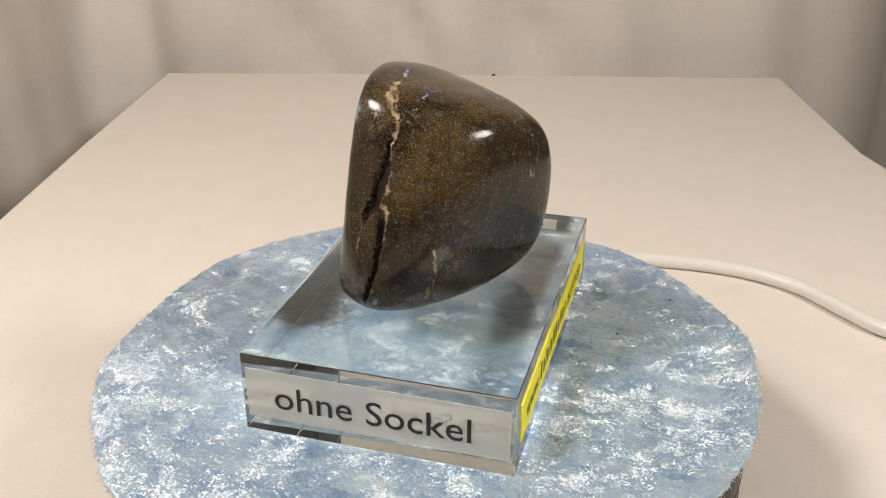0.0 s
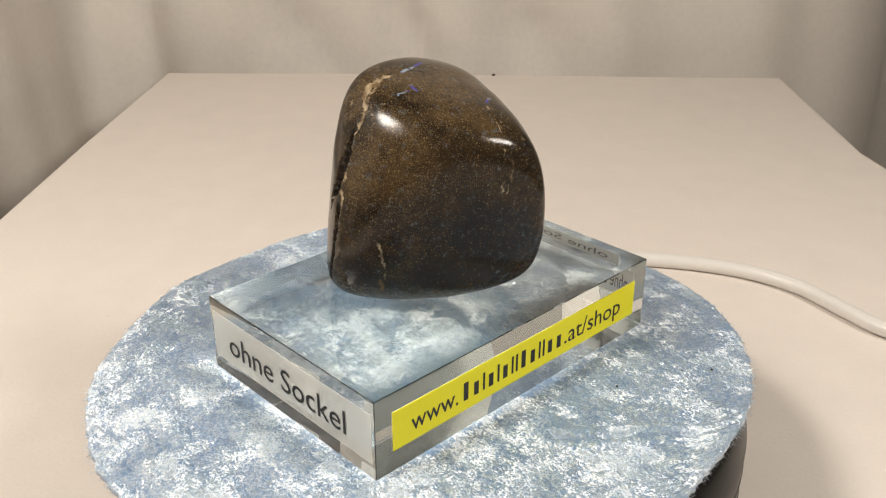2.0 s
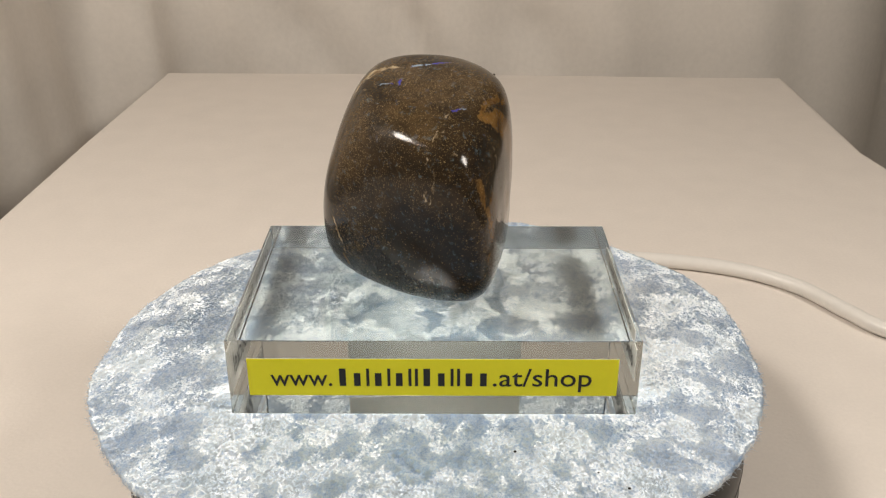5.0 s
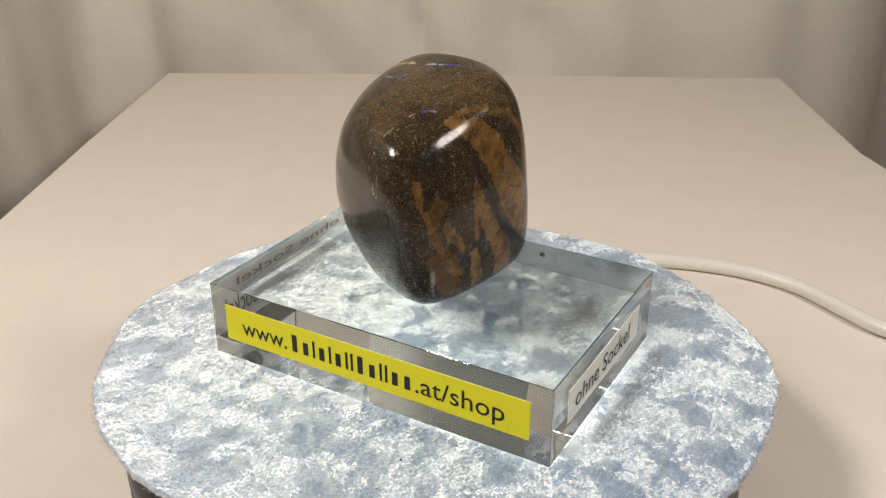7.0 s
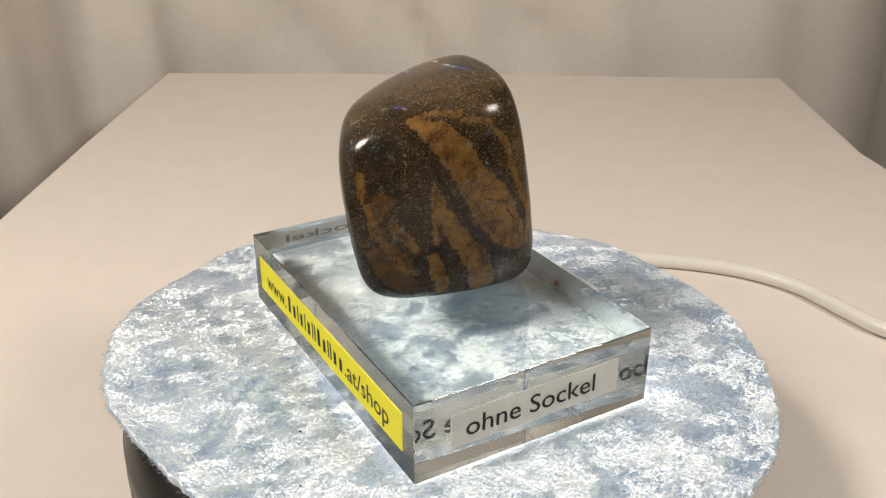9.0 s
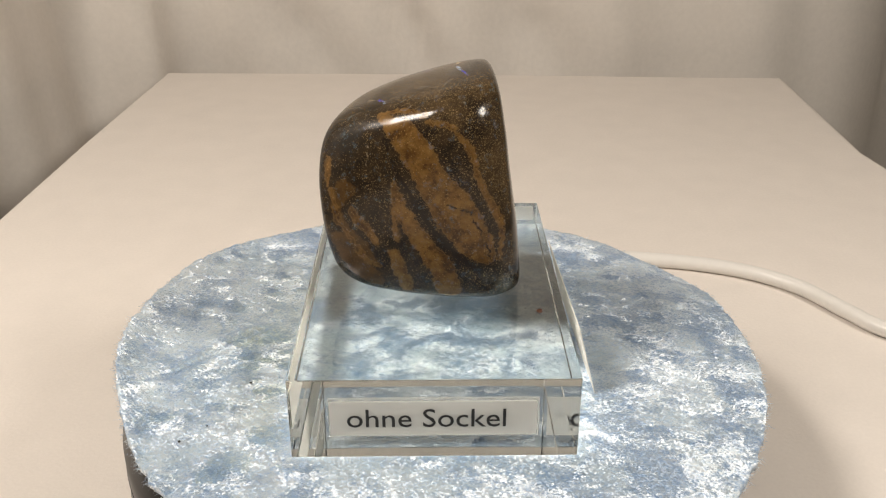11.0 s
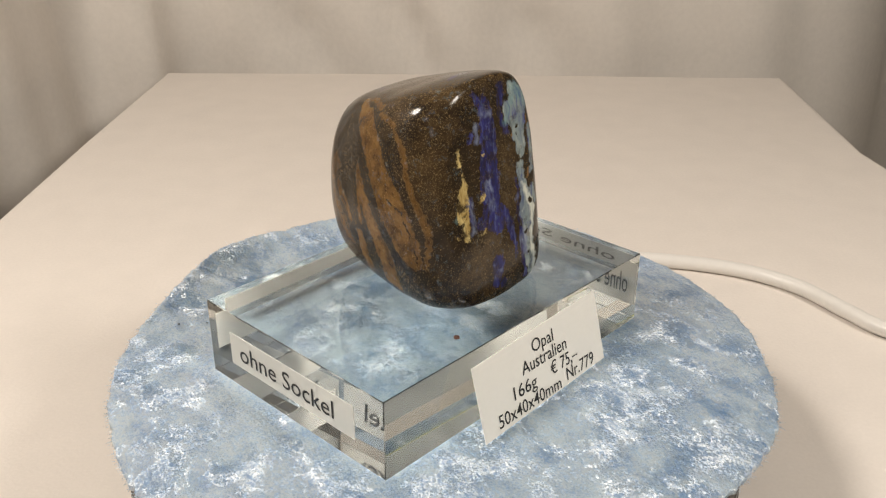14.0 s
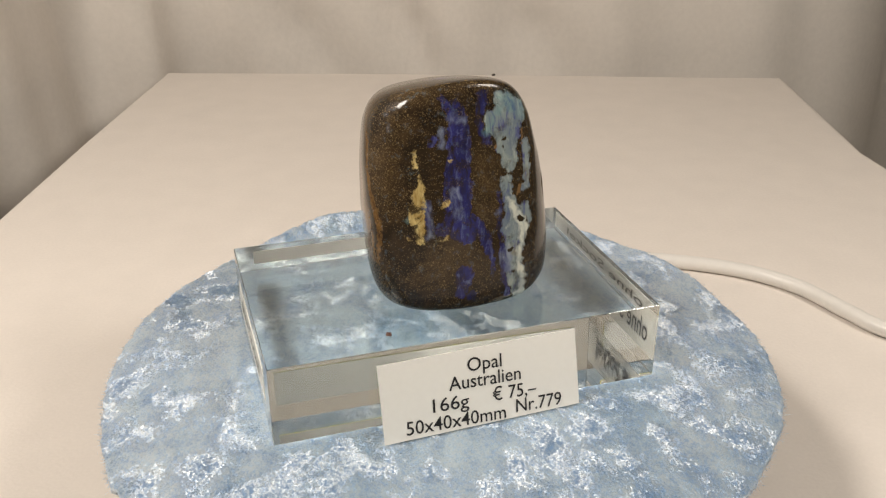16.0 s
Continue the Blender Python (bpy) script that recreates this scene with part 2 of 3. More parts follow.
# ---- helpers for meshes ----
def part(name, bm, mat, parent=None, label="", smooth=False):
    me = bpy.data.meshes.new(name)
    bm.to_mesh(me)
    bm.free()
    me.materials.append(mat)
    if smooth:
        me.polygons.foreach_set("use_smooth", [True] * len(me.polygons))
    ob = new(name, me)
    ob.parent = parent
    if label:
        ob["label"] = label
    return ob


def box(lo, hi, bevel=0.0, segments=2):
    bm = bmesh.new()
    bmesh.ops.create_cube(bm, size=1)
    for v in bm.verts:
        v.co = [lo[i] + (v.co[i] + 0.5) * (hi[i] - lo[i]) for i in range(3)]
    if bevel:
        bmesh.ops.bevel(bm, geom=bm.edges[:], offset=bevel, segments=segments, profile=0.5, affect="EDGES")
    return bm


def lathe(profile, n=96, wobble=None):
    bm = bmesh.new()
    rings = []
    for r, z in profile:
        rings.append([bm.verts.new((r * math.cos(2 * math.pi * i / n), r * math.sin(2 * math.pi * i / n), z)) for i in range(n)])
    for a, b in zip(rings, rings[1:]):
        for i in range(n):
            bm.faces.new((a[i], a[(i + 1) % n], b[(i + 1) % n], b[i]))
    bm.faces.new(rings[0][::-1])
    bm.faces.new(rings[-1])
    return bm


def mesh_from(name, verts, faces, mat, parent=None, smooth=True):
    me = bpy.data.meshes.new(name)
    me.from_pydata(verts, [], faces)
    me.materials.append(mat)
    me.polygons.foreach_set("use_smooth", [smooth] * len(me.polygons))
    ob = new(name, me)
    ob.parent = parent
    return ob


# ---- table and surroundings ----
TOP = 0.036          # height of the velvet above the table


def table_board():
    """A board under a stretched cloth: its outline in plan, with a soft rounded edge."""
    plan = [(0.2110, 0.3630), (0.06, 0.3705), (-0.05, 0.3755), (-0.1655, 0.3785), (-0.1705, 0.300), (-0.1736, 0.2520), (-0.1778, 0.1580), (-0.185, -0.2), (-0.19, -0.8), (0.25, -0.8), (0.232, -0.2), (0.2090, 0.2125), (0.2063, 0.2310)]
    bm = bmesh.new()
    top = bm.faces.new([bm.verts.new((x, y, 0.0)) for x, y in plan])
    low = bmesh.ops.extrude_face_region(bm, geom=[top])
    for v in low["geom"]:
        if isinstance(v, bmesh.types.BMVert):
            v.co.z = -0.035
    bmesh.ops.recalc_face_normals(bm, faces=bm.faces[:])
    rim = [e for e in bm.edges if all(v.co.z > -0.001 for v in e.verts)]
    bmesh.ops.bevel(bm, geom=rim, offset=0.004, segments=4, profile=0.5, affect="EDGES")
    return bm


tabletop = tagged(part("tabletop", table_board(), CREAM), "cream cotton cloth stretched over a flat table board", "tabletop", kind="structure")
for x, y in ((-0.15, 0.33), (0.18, 0.32), (-0.15, -0.75), (0.20, -0.75)):
    part("leg", box((x - 0.02, y - 0.02, -0.72), (x + 0.02, y + 0.02, -0.035), 0.003, 2), WALL, tabletop)

bm = box((-0.9, -0.95, -0.75), (0.9, 1.05, -0.72))
tagged(part("floor", bm, WALL), "plain pale room floor", "floor", kind="structure")
# unseen walls and ceiling, pulled in close and kept pale as added bounce light
for nm, lo, hi in (("wall_south", (-0.9, -1.05, -0.72), (0.9, -0.95, 1.0)), ("wall_west", (-1.0, -0.95, -0.72), (-0.9, 1.05, 1.0)),
                   ("wall_east", (0.9, -0.95, -0.72), (1.0, 1.05, 1.0)), ("wall_north", (-0.9, 1.05, -0.72), (0.9, 1.15, 1.0))):
    tagged(part(nm, box(lo, hi), WALL), "unseen pale wall set close to bounce light", "wall", kind="structure")
tagged(part("ceiling", box((-1.0, -1.05, 1.0), (1.0, 1.15, 1.1)), WALL), "unseen pale ceiling set low to bounce light", "ceiling", kind="structure")


def backdrop():
    """One soft white sheet hung round the back of the table, with rounded corners and loose folds."""
    corners = [(-0.56, -0.62), (-0.195, 0.425), (0.262, 0.418), (0.62, 0.74)]
    plan, bend = [], 0.07
    for i, (x, y) in enumerate(corners):
        if i in (0, 3):
            plan.append(Vector((x, y)))
            continue
        p, a, c = Vector((x, y)), Vector(corners[i - 1]), Vector(corners[i + 1])
        s, e = p + (a - p).normalized() * bend, p + (c - p).normalized() * bend
        plan += [s.lerp(p, u).lerp(p.lerp(e, u), u) for u in (k / 12 for k in range(13))]
    dense = []
    for a, c in zip(plan, plan[1:]):
        k = max(1, int((c - a).length / 0.006))
        dense += [a.lerp(c, s / k) for s in range(k)]
    n, nv, run = len(dense), 60, 0.0
    verts, faces = [], []
    for i, p in enumerate(dense):
        d = (dense[min(i + 1, n - 1)] - dense[max(i - 1, 0)]).normalized()
        run += (p - dense[max(i - 1, 0)]).length
        side = 1.7 if p.x < -0.12 else 0.5
        for k in range(nv + 1):
            z = -0.35 + 1.25 * k / nv
            off = side * (0.0065 * math.sin(run * 62 + z * 5 + 0.8 * math.sin(run * 17)) + 0.005 * math.sin(run * 27 - z * 9) + 0.002 * math.sin(run * 120 + z * 12))
            for x0, w in ((-0.095, 0.016), (0.055, 0.022), (-0.02, 0.012)):
                if p.y > 0.37:
                    off += 0.020 * math.exp(-((p.x - x0 + (z - 0.02) * 0.6) / w) ** 2 - ((z - 0.015) / 0.03) ** 2)
            verts.append((p.x - d.y * off, p.y + d.x * off, z))
    for i in range(n - 1):
        for k in range(nv):
            a = i * (nv + 1) + k
            faces.append((a, a + 1, a + nv + 2, a + nv + 1))
    ob = mesh_from("backdrop", verts, faces, CURTAIN)
    mod = ob.modifiers.new("thickness", "SOLIDIFY")
    mod.thickness = 0.0015
    return tagged(ob, "soft white fabric sheet hanging round the table in loose folds", "backdrop", kind="structure")


backdrop()

# ---- turntable ----
turntable = tagged(new("turntable"), "round black glossy plastic turntable standing on the table", "turntable")
part("base", lathe([(0.070, 0.0), (0.0734, 0.0015), (0.0737, 0.012), (0.0730, 0.0135)], 160), BLACK, turntable, smooth=True)
platter = part("platter", lathe([(0.0720, 0.0145), (0.0730, 0.0150), (0.0736, 0.0158), (0.0736, 0.0245), (0.0732, 0.0252), (0.0715, 0.0315), (0.0700, 0.0331)], 160), BLACK, turntable, smooth=True)
for r, z in ((0.0737, 0.0190), (0.0737, 0.0085)):
    ring = part("trim_line", lathe([(r - 0.0006, z - 0.0003), (r, z - 0.0002), (r, z + 0.0002), (r - 0.0006, z + 0.0003)], 160), BLACK, turntable, smooth=True)

# ---- velvet ----
RIM = [73.6, 73.1, 72.6, 73, 73.9, 74.5, 74.9, 75.4, 76.3, 76.5, 77.8, 79.4, 80.1, 79.1, 77.9, 76.9, 76.5, 75.9, 76.4, 77.7, 79.1, 78.9, 79, 79.9, 80.1, 80.2, 80, 79.4, 79.7, 79, 77.9, 78, 78, 77.4, 76.5, 75.3]
CURL = [4.6, 5.5, 3.4, 0.8, -0.3, -0.5, -0.9, -1.6, -2.7, -3.3, -2.7, -2.1, -2.2, -2.6, -1.9, -1.2, -0.4, -0.9, -1.8, -2.4, -2.2, -3.0, -3.3, -2.9, -2.9, -2.8, -2.6, -2.2, -1, -0.1, -0.4, 0.6, 2, 2.6, 2, 2.5]


def velvet_round():
    """A hand-cut round of thick cloth, its rim uneven, curled up in places and drooping in others."""
    na, nr = 720, 140
    a = np.arange(na) * 2 * math.pi / na
    step = np.degrees(a) / 10
    rim = np.interp(step, range(37), RIM + RIM[:1]) / 1000
    curl = np.interp(step, range(37), CURL + CURL[:1]) / 1000
    rng = np.random.default_rng(4)
    jag = np.convolve(np.tile(rng.normal(size=na), 3), [0.25, 0.5, 0.25], "same")[na:2 * na] * 0.00030
    rings = []
    for k in range(nr + 1):
        f = k / nr
        r = (rim + jag * f ** 8) * f
        lift = curl * np.clip((r - 0.061) / (rim - 0.061), 0, 1) ** 2
        rings.append(np.stack([r * np.cos(a), r * np.sin(a), lift], 1))
    top = np.concatenate(rings)
    x, y = top[:, 0], top[:, 1]
    along = np.clip(((x - 0.043) * 0.027 + (y + 0.007) * 0.029) / (0.027 ** 2 + 0.029 ** 2), 0, 1)
    gap = np.hypot(x - 0.043 - along * 0.027, y + 0.007 - along * 0.029 + 0.0012 * np.sin(along * 9))
    crease = np.exp(-(gap / 0.0007) ** 2) * 0.0009
    ruck = np.exp(-((gap - 0.0022) / 0.0012) ** 2) * 0.0004
    top[:, 2] += 0.0026 - crease + ruck + 0.00006 * (np.sin(x * 700) + np.sin(y * 900 + x * 300))
    low = rings[-1] + (0, 0, 0.0012)
    inner = rings[nr * 4 // 5] * (1, 1, 0)
    verts = np.concatenate([top, low, inner, [(0, 0, 0)]])
    faces = []
    for k in range(nr + 2):
        for i in range(na):
            j = (i + 1) % na
            faces.append((k * na + i, k * na + na + i, k * na + na + j, k * na + j))
    for i in range(na):
        faces.append(((nr + 2) * na + i, len(verts) - 1, (nr + 2) * na + (i + 1) % na))
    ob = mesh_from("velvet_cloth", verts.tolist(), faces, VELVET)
    # loose pile along the cut rim
    edge, fv, ff = rings[-1] + (0, 0, 0.0020), [], []
    for i in range(na * 4):
        p = Vector(edge[i // 4]) + Vector(rng.normal(size=3) * 0.0003)
        tip = p + Vector((p.x, p.y, 0)).normalized() * rng.uniform(0.0001, 0.0009) + Vector(rng.normal(size=3) * 0.00045)
        w = Vector((-p.y, p.x, 0)).normalized() * 0.00005
        n = len(fv)
        fv += [tuple(p - w), tuple(p + w), tuple(p + Vector((0, 0, 0.0001))), tuple(tip)]
        ff += [(n, n + 1, n + 3), (n + 1, n + 2, n + 3), (n + 2, n, n + 3)]
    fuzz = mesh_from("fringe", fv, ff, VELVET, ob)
    tagged(fuzz, "frayed pale blue pile fibres", kind="stuff")
    # lying pile: short flat fibres combed in drifting directions
    n = 170000
    rr, aa = np.sqrt(rng.uniform(0, 1, n)), rng.uniform(0, 2 * math.pi, n)
    rim_at = np.interp(np.degrees(aa) / 10, range(37), RIM + RIM[:1]) / 1000
    curl_at = np.interp(np.degrees(aa) / 10, range(37), CURL + CURL[:1]) / 1000
    rr = rr * rim_at * 0.995
    pz = 0.00255 + curl_at * np.clip((rr - 0.061) / (rim_at - 0.061), 0, 1) ** 2
    px, py = rr * np.cos(aa), rr * np.sin(aa)
    heading = radians(35) + 1.3 * np.sin(px * 160 + 1.5 * np.sin(py * 130)) + 1.1 * np.sin(py * 210 + px * 90) + rng.normal(size=n) * 0.5
    long, wide, up = rng.uniform(0.0003, 0.0008, n), rng.uniform(0.00005, 0.00010, n), rng.uniform(0.00004, 0.00024, n)
    dx, dy = np.cos(heading), np.sin(heading)
    tri = np.stack([np.stack([px - dy * wide, py + dx * wide, pz], 1), np.stack([px + dy * wide, py - dx * wide, pz], 1),
                    np.stack([px + dx * long, py + dy * long, pz + up], 1)], 1).reshape(-1, 3)
    me = bpy.data.meshes.new("nap")
    me.vertices.add(3 * n)
    me.vertices.foreach_set("co", tri.ravel())
    me.loops.add(3 * n)
    me.loops.foreach_set("vertex_index", np.arange(3 * n))
    me.polygons.add(n)
    me.polygons.foreach_set("loop_start", np.arange(0, 3 * n, 3))
    me.update(calc_edges=True)
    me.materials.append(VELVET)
    pile = tagged(new("nap", me), "short lying velvet fibre", kind="stuff")
    pile.parent = ob
    return tagged(ob, "hand-cut round of ice-blue crushed velvet on the turntable", "cloth")


velvet = velvet_round()

# ---- acrylic block ----
BX, BY, BH = 0.02848, 0.043, 0.0182
OX = 0.0004
block = tagged(new("acrylic_block"), "clear acrylic display block with printed labels on its sides", "display block")
body = part("body", box((OX - BX, -BY, 0), (OX + BX, BY, BH), 0.00015, 1), ACRYLIC, block)
body.visible_shadow = False


def lettering(name, words, m, x0, x1, base, cap, parent, mat=None, bold=0.003, deep=0.0):
    """Printed words between x0 and x1 on a plane facing -y of the pose m; base: height of the baseline."""
    curve = bpy.data.curves.new(name, "FONT")
    curve.body, curve.size, curve.offset, curve.resolution_u = words, 1.0, bold, 3
    tmp = bpy.data.objects.new(name, curve)
    me = bpy.data.meshes.new_from_object(tmp)
    bpy.data.objects.remove(tmp)
    co = np.array([v.co for v in me.vertices])
    lo, hi = co[:, 0].min(), co[:, 0].max()
    for v in me.vertices:
        v.co = ((v.co.x - lo) / (hi - lo) * (x1 - x0) + x0, 0.0, base + v.co.y / 0.69 * cap)
    me.materials.clear()
    me.materials.append(mat or INK)
    if deep:
        bm = bmesh.new()
        bm.from_mesh(me)
        back = bmesh.ops.duplicate(bm, geom=bm.verts[:] + bm.edges[:] + bm.faces[:])
        bmesh.ops.translate(bm, verts=[v for v in back["geom"] if isinstance(v, bmesh.types.BMVert)], vec=(0, deep, 0))
        bm.to_mesh(me)
        bm.free()
    me.transform(m)
    me.name = name
    ob = new(name, me)
    ob.parent = parent
    return ob


def bars(name, pattern, m, x0, x1, base, cap, parent):
    """A word as plain bars, one to a letter: t tall, s short, i thin and tall."""
    wide = {"t": 1.0, "s": 1.0, "i": 0.45}
    unit = (x1 - x0) / sum(wide[c] for c in pattern)
    bm, x = bmesh.new(), x0
    for c in pattern:
        w, h = wide[c] * unit, cap * (0.74 if c == "s" else 1.0)
        vs = [bm.verts.new((x + w * 0.25, 0, base)), bm.verts.new((x + w * 0.70, 0, base)), bm.verts.new((x + w * 0.70, 0, base + h)), bm.verts.new((x + w * 0.25, 0, base + h))]
        bm.faces.new(vs)
        x += w
    bm.transform(m)
    return part(name, bm, INK, parent)


east = pose(OX + BX + 0.00028, 0, 0, 0, 0, 90)
south = pose(OX, -BY - 0.00020, 0)
north = pose(OX, BY + 0.00020, 0, 0, 0, 180)
yellow = part("yellow_label", box((OX + BX + 0.00006, -0.0387, 0.005), (OX + BX + 0.00022, 0.0384, 0.0139)), YELLOW, block, "bright yellow printed tape label")
part("backing", box((OX + BX - 0.00016, -0.0387, 0.005), (OX + BX - 0.00008, 0.0384, 0.0139)), PAPER, yellow, "white paper backing")
lettering("print", "www.", east, -0.0340, -0.0212, 0.0074, 0.0041, yellow)
bars("print", "tsisisiitsiiss", east, -0.0204, 0.0120, 0.0074, 0.0043, yellow)
lettering("print", ".at/shop", east, 0.0124, 0.0330, 0.0074, 0.0043, yellow)
film_s = part("clear_label", box((OX - 0.0275, -BY - 0.00012, 0.0036), (OX + 0.0275, -BY + 0.00012, 0.0150)), FILM, block, "frosted clear printed label")
lettering("print", "ohne Sockel", south, -0.0214, 0.0198, 0.0064, 0.0055, film_s, deep=0.0004)
film_n = part("clear_label", box((OX - 0.0200, BY - 0.00012, 0.0054), (OX + 0.0205, BY + 0.00012, 0.0133)), WHITE_FILM, block, "milky clear printed label")
lettering("print", "ohne Sockel", north, -0.0171, 0.0140, 0.0074, 0.0042, film_n, deep=0.0004)

# ---- the stone: a tumbled pebble, the soft meeting of seventeen worn faces (normal, distance and sharpness, in millimetres) ----
PLANES = [
    (0.243, 0.008, 0.97, 26.375, 0.401),
    (-0.948, 0.315, -0.047, 28.514, 0.135),
    (0.292, 0.265, 0.919, 30.16, 0.125),
    (-0.315, -0.934, 0.168, 26.652, 0.132),
    (0.173, 0.984, -0.032, 16.849, 0.373),
    (0.859, -0.497, -0.121, 23.893, 0.141),
    (-0.99, -0.06, 0.13, 16.913, 1.6),
    (0.461, 0.818, 0.346, 24.945, 0.332),
    (0.315, -0.805, 0.502, 28.278, 0.291),
    (-0.796, 0.582, 0.167, 23.285, 0.3),
    (0.872, -0.456, -0.179, 20.721, 0.435),
    (-0.706, -0.704, 0.073, 27.522, 0.291),
    (0.59, -0.586, -0.556, 25.789, 0.368),
    (-0.964, -0.251, -0.09, 31.953, 0.165),
    (0.113, 0.299, -0.948, 25.051, 0.25),
    (-0.042, -0.022, -0.999, 23.667, 0.517),
    (-0.442, 0.492, 0.75, 34.029, 0.537),
]

# patterns on its skin: strokes of (x, y, z, radius) in millimetres
BLUE_OPAL_A = [
    ((-13.2, 2.6, 64.6, 0.69), (-13.5, 1.7, 63.5, 0.9),),
    ((-13.6, -0.3, 62.3, 2.02), (-14.2, -0.7, 58.6, 2.09), (-14.7, -0.6, 54.8, 2.58), (-15.4, -0.3, 50.6, 2.91), (-15.9, 0, 46.7, 3.14), (-16.4, -0.1, 42.8, 2.94), (-16.8, 0, 39.4, 3.17), (-17, -1.7, 37.5, 3.47),),
    ((-16.8, -4.1, 37.7, 1.55), (-17.1, -6.4, 33.8, 1.28), (-17.6, -7.4, 28.9, 0.56), (-17.8, -7.8, 27.1, 0.34),),
    ((-14.6, 4.6, 57, 0.74), (-14.9, 5.6, 55.6, 0.48),),
    ((-17.2, 4.2, 37.8, 1.25), (-17, 1.8, 38.6, 1.53),),
    ((-18.3, -0.8, 27.1, 2.13), (-18.7, -0.1, 23.6, 1.58),),
    ((-18.6, -2.5, 22.5, 1.3),),
]
BLUE_OPAL_B = [
    ((-12.9, -5.9, 64.3, 1.24), (-13.6, -5.4, 60.7, 0.75), (-14.1, -5.3, 57.5, 0.7), (-14.3, -7, 55.1, 0.98),),
    ((-15.6, -9.1, 43.8, 0.44), (-16.2, -9.3, 39.1, 0.56), (-16.8, -9.5, 34.5, 0.56), (-17.5, -10, 28.4, 0.62), (-18, -10.6, 21.5, 0.69),),
    ((-14, -13.4, 52, 0.33), (-14.5, -12.3, 49.4, 0.5),),
]
PALE_OPAL_A = [
    ((-12.5, -9.7, 63.8, 1.52), (-12.4, -13.2, 61.3, 2.36), (-12.5, -14.5, 59.5, 1.54),),
    ((-13.5, -9.5, 59.1, 3.15), (-13.5, -11.8, 56.7, 2.91), (-14.1, -11.1, 53.5, 2.09), (-14.5, -11.7, 50.1, 1.82),),
    ((-15, -11, 46.8, 1.27), (-15.6, -11.5, 42.2, 1.56), (-15.9, -12.7, 38.6, 2.42), (-16.5, -12.6, 33.9, 2.55), (-17.1, -12.5, 29.1, 2.22), (-17.6, -12.5, 24.3, 1.9), (-17.2, -14.1, 20.5, 1.34),),
    ((-15.2, -15.3, 40.4, 1.02), (-15.3, -16.6, 36.6, 0.63),),
    ((-13.1, -15.7, 53.8, 1), (-13.7, -16.2, 49.3, 1.01), (-14.6, -15.4, 44.4, 0.79),),
]
YELLOW_OPAL = [
    ((-15, 8.5, 54.8, 0.48), (-15.3, 8.8, 52.2, 0.69),),
    ((-15.7, 7.8, 49.9, 0.48), (-16, 8, 47.2, 0.96), (-16.4, 8.7, 44, 1.45), (-16.7, 9.1, 41.8, 1.51), (-17.1, 8.7, 39, 1.03), (-17.5, 8.5, 36.1, 0.76),),
    ((-17.3, 2.8, 36.4, 0.49), (-17.4, 3.7, 35.7, 0.38), (-17.5, 5.4, 35.7, 0.33),),
    ((-16.4, 2.5, 43.5, 0.7), (-16.5, 3.4, 42.8, 0.32),),
    ((-17.2, 10.7, 36.9, 0.32),),
    ((-15.2, 1.8, 52.4, 0.32),),
]
LILAC = [
    ((-16.5, 6.7, 43.8, 0.75), (-17.1, 6.9, 39.3, 0.76), (-17.4, 6.5, 37, 0.6),),
    ((-14.4, 2.7, 58.4, 0.58), (-14.9, 3.1, 55.3, 0.59),),
    ((-16, 0.7, 45.7, 0.97), (-16.7, 0.4, 40.6, 0.71),),
    ((-13.9, 0.6, 60.8, 0.96), (-13.9, -1.9, 60, 0.7),),
    ((-17.1, -10.7, 30.7, 1.02), (-17.5, -10.9, 27, 1.03),),
    ((-16.1, -9, 39.8, 0.72),),
]
WHITE = [
    ((-15.6, -11.5, 42.2, 0.67), (-15.7, -14, 38.3, 1.01), (-15.9, -14.9, 35.8, 1.02), (-16.6, -13.9, 31.3, 0.8), (-17.1, -13.8, 27.7, 0.57), (-17.3, -14.8, 23.7, 0.75), (-17, -14.5, 20.4, 1.05),),
]
TEAL = [
    ((-12.5, -9.7, 64.1, 1.09), (-12.3, -13.3, 61.8, 1.92), (-12.3, -14.8, 59.6, 1.1),),
    ((-14, -7, 57.3, 0.81), (-13, -9.6, 61.8, 0.81),),
    ((-16.7, 10.5, 41.1, 0.38),),
]
SPECK = [
    ((-13.9, -10.6, 55.5, 0.55),),
    ((-14.1, -10.2, 53.8, 0.33),),
    ((-15.8, -14.3, 37.7, 0.68),),
    ((-17, -11.6, 31.1, 0.62),),
    ((-17.4, -12.5, 25.8, 0.46),),
]
STREAK = [
    ((-12.8, -15, 56.7, 0.25), (-13.4, -15, 53.4, 0.31),),
    ((-14.8, -13.9, 45.2, 0.45), (-15.1, -14, 42.9, 0.39),),
    ((-14.3, -8.7, 54.1, 0.44),),
]
RICH_D = [
    ((-14.8, -6.3, 52, 1.91), (-16.3, -6, 40.8, 1.93),),
    ((-17.6, 0.8, 33.3, 4.14), (-18.3, 6.8, 29, 3.31), (-18, -3.8, 28.4, 2.24),),
    ((-12.8, 11.5, 61, 2.37), (-13.5, 14.6, 50.5, 1.6),),
    ((-12.2, 0.3, 66.8, 1.33), (-11.7, -7.6, 66.5, 1.08),),
]
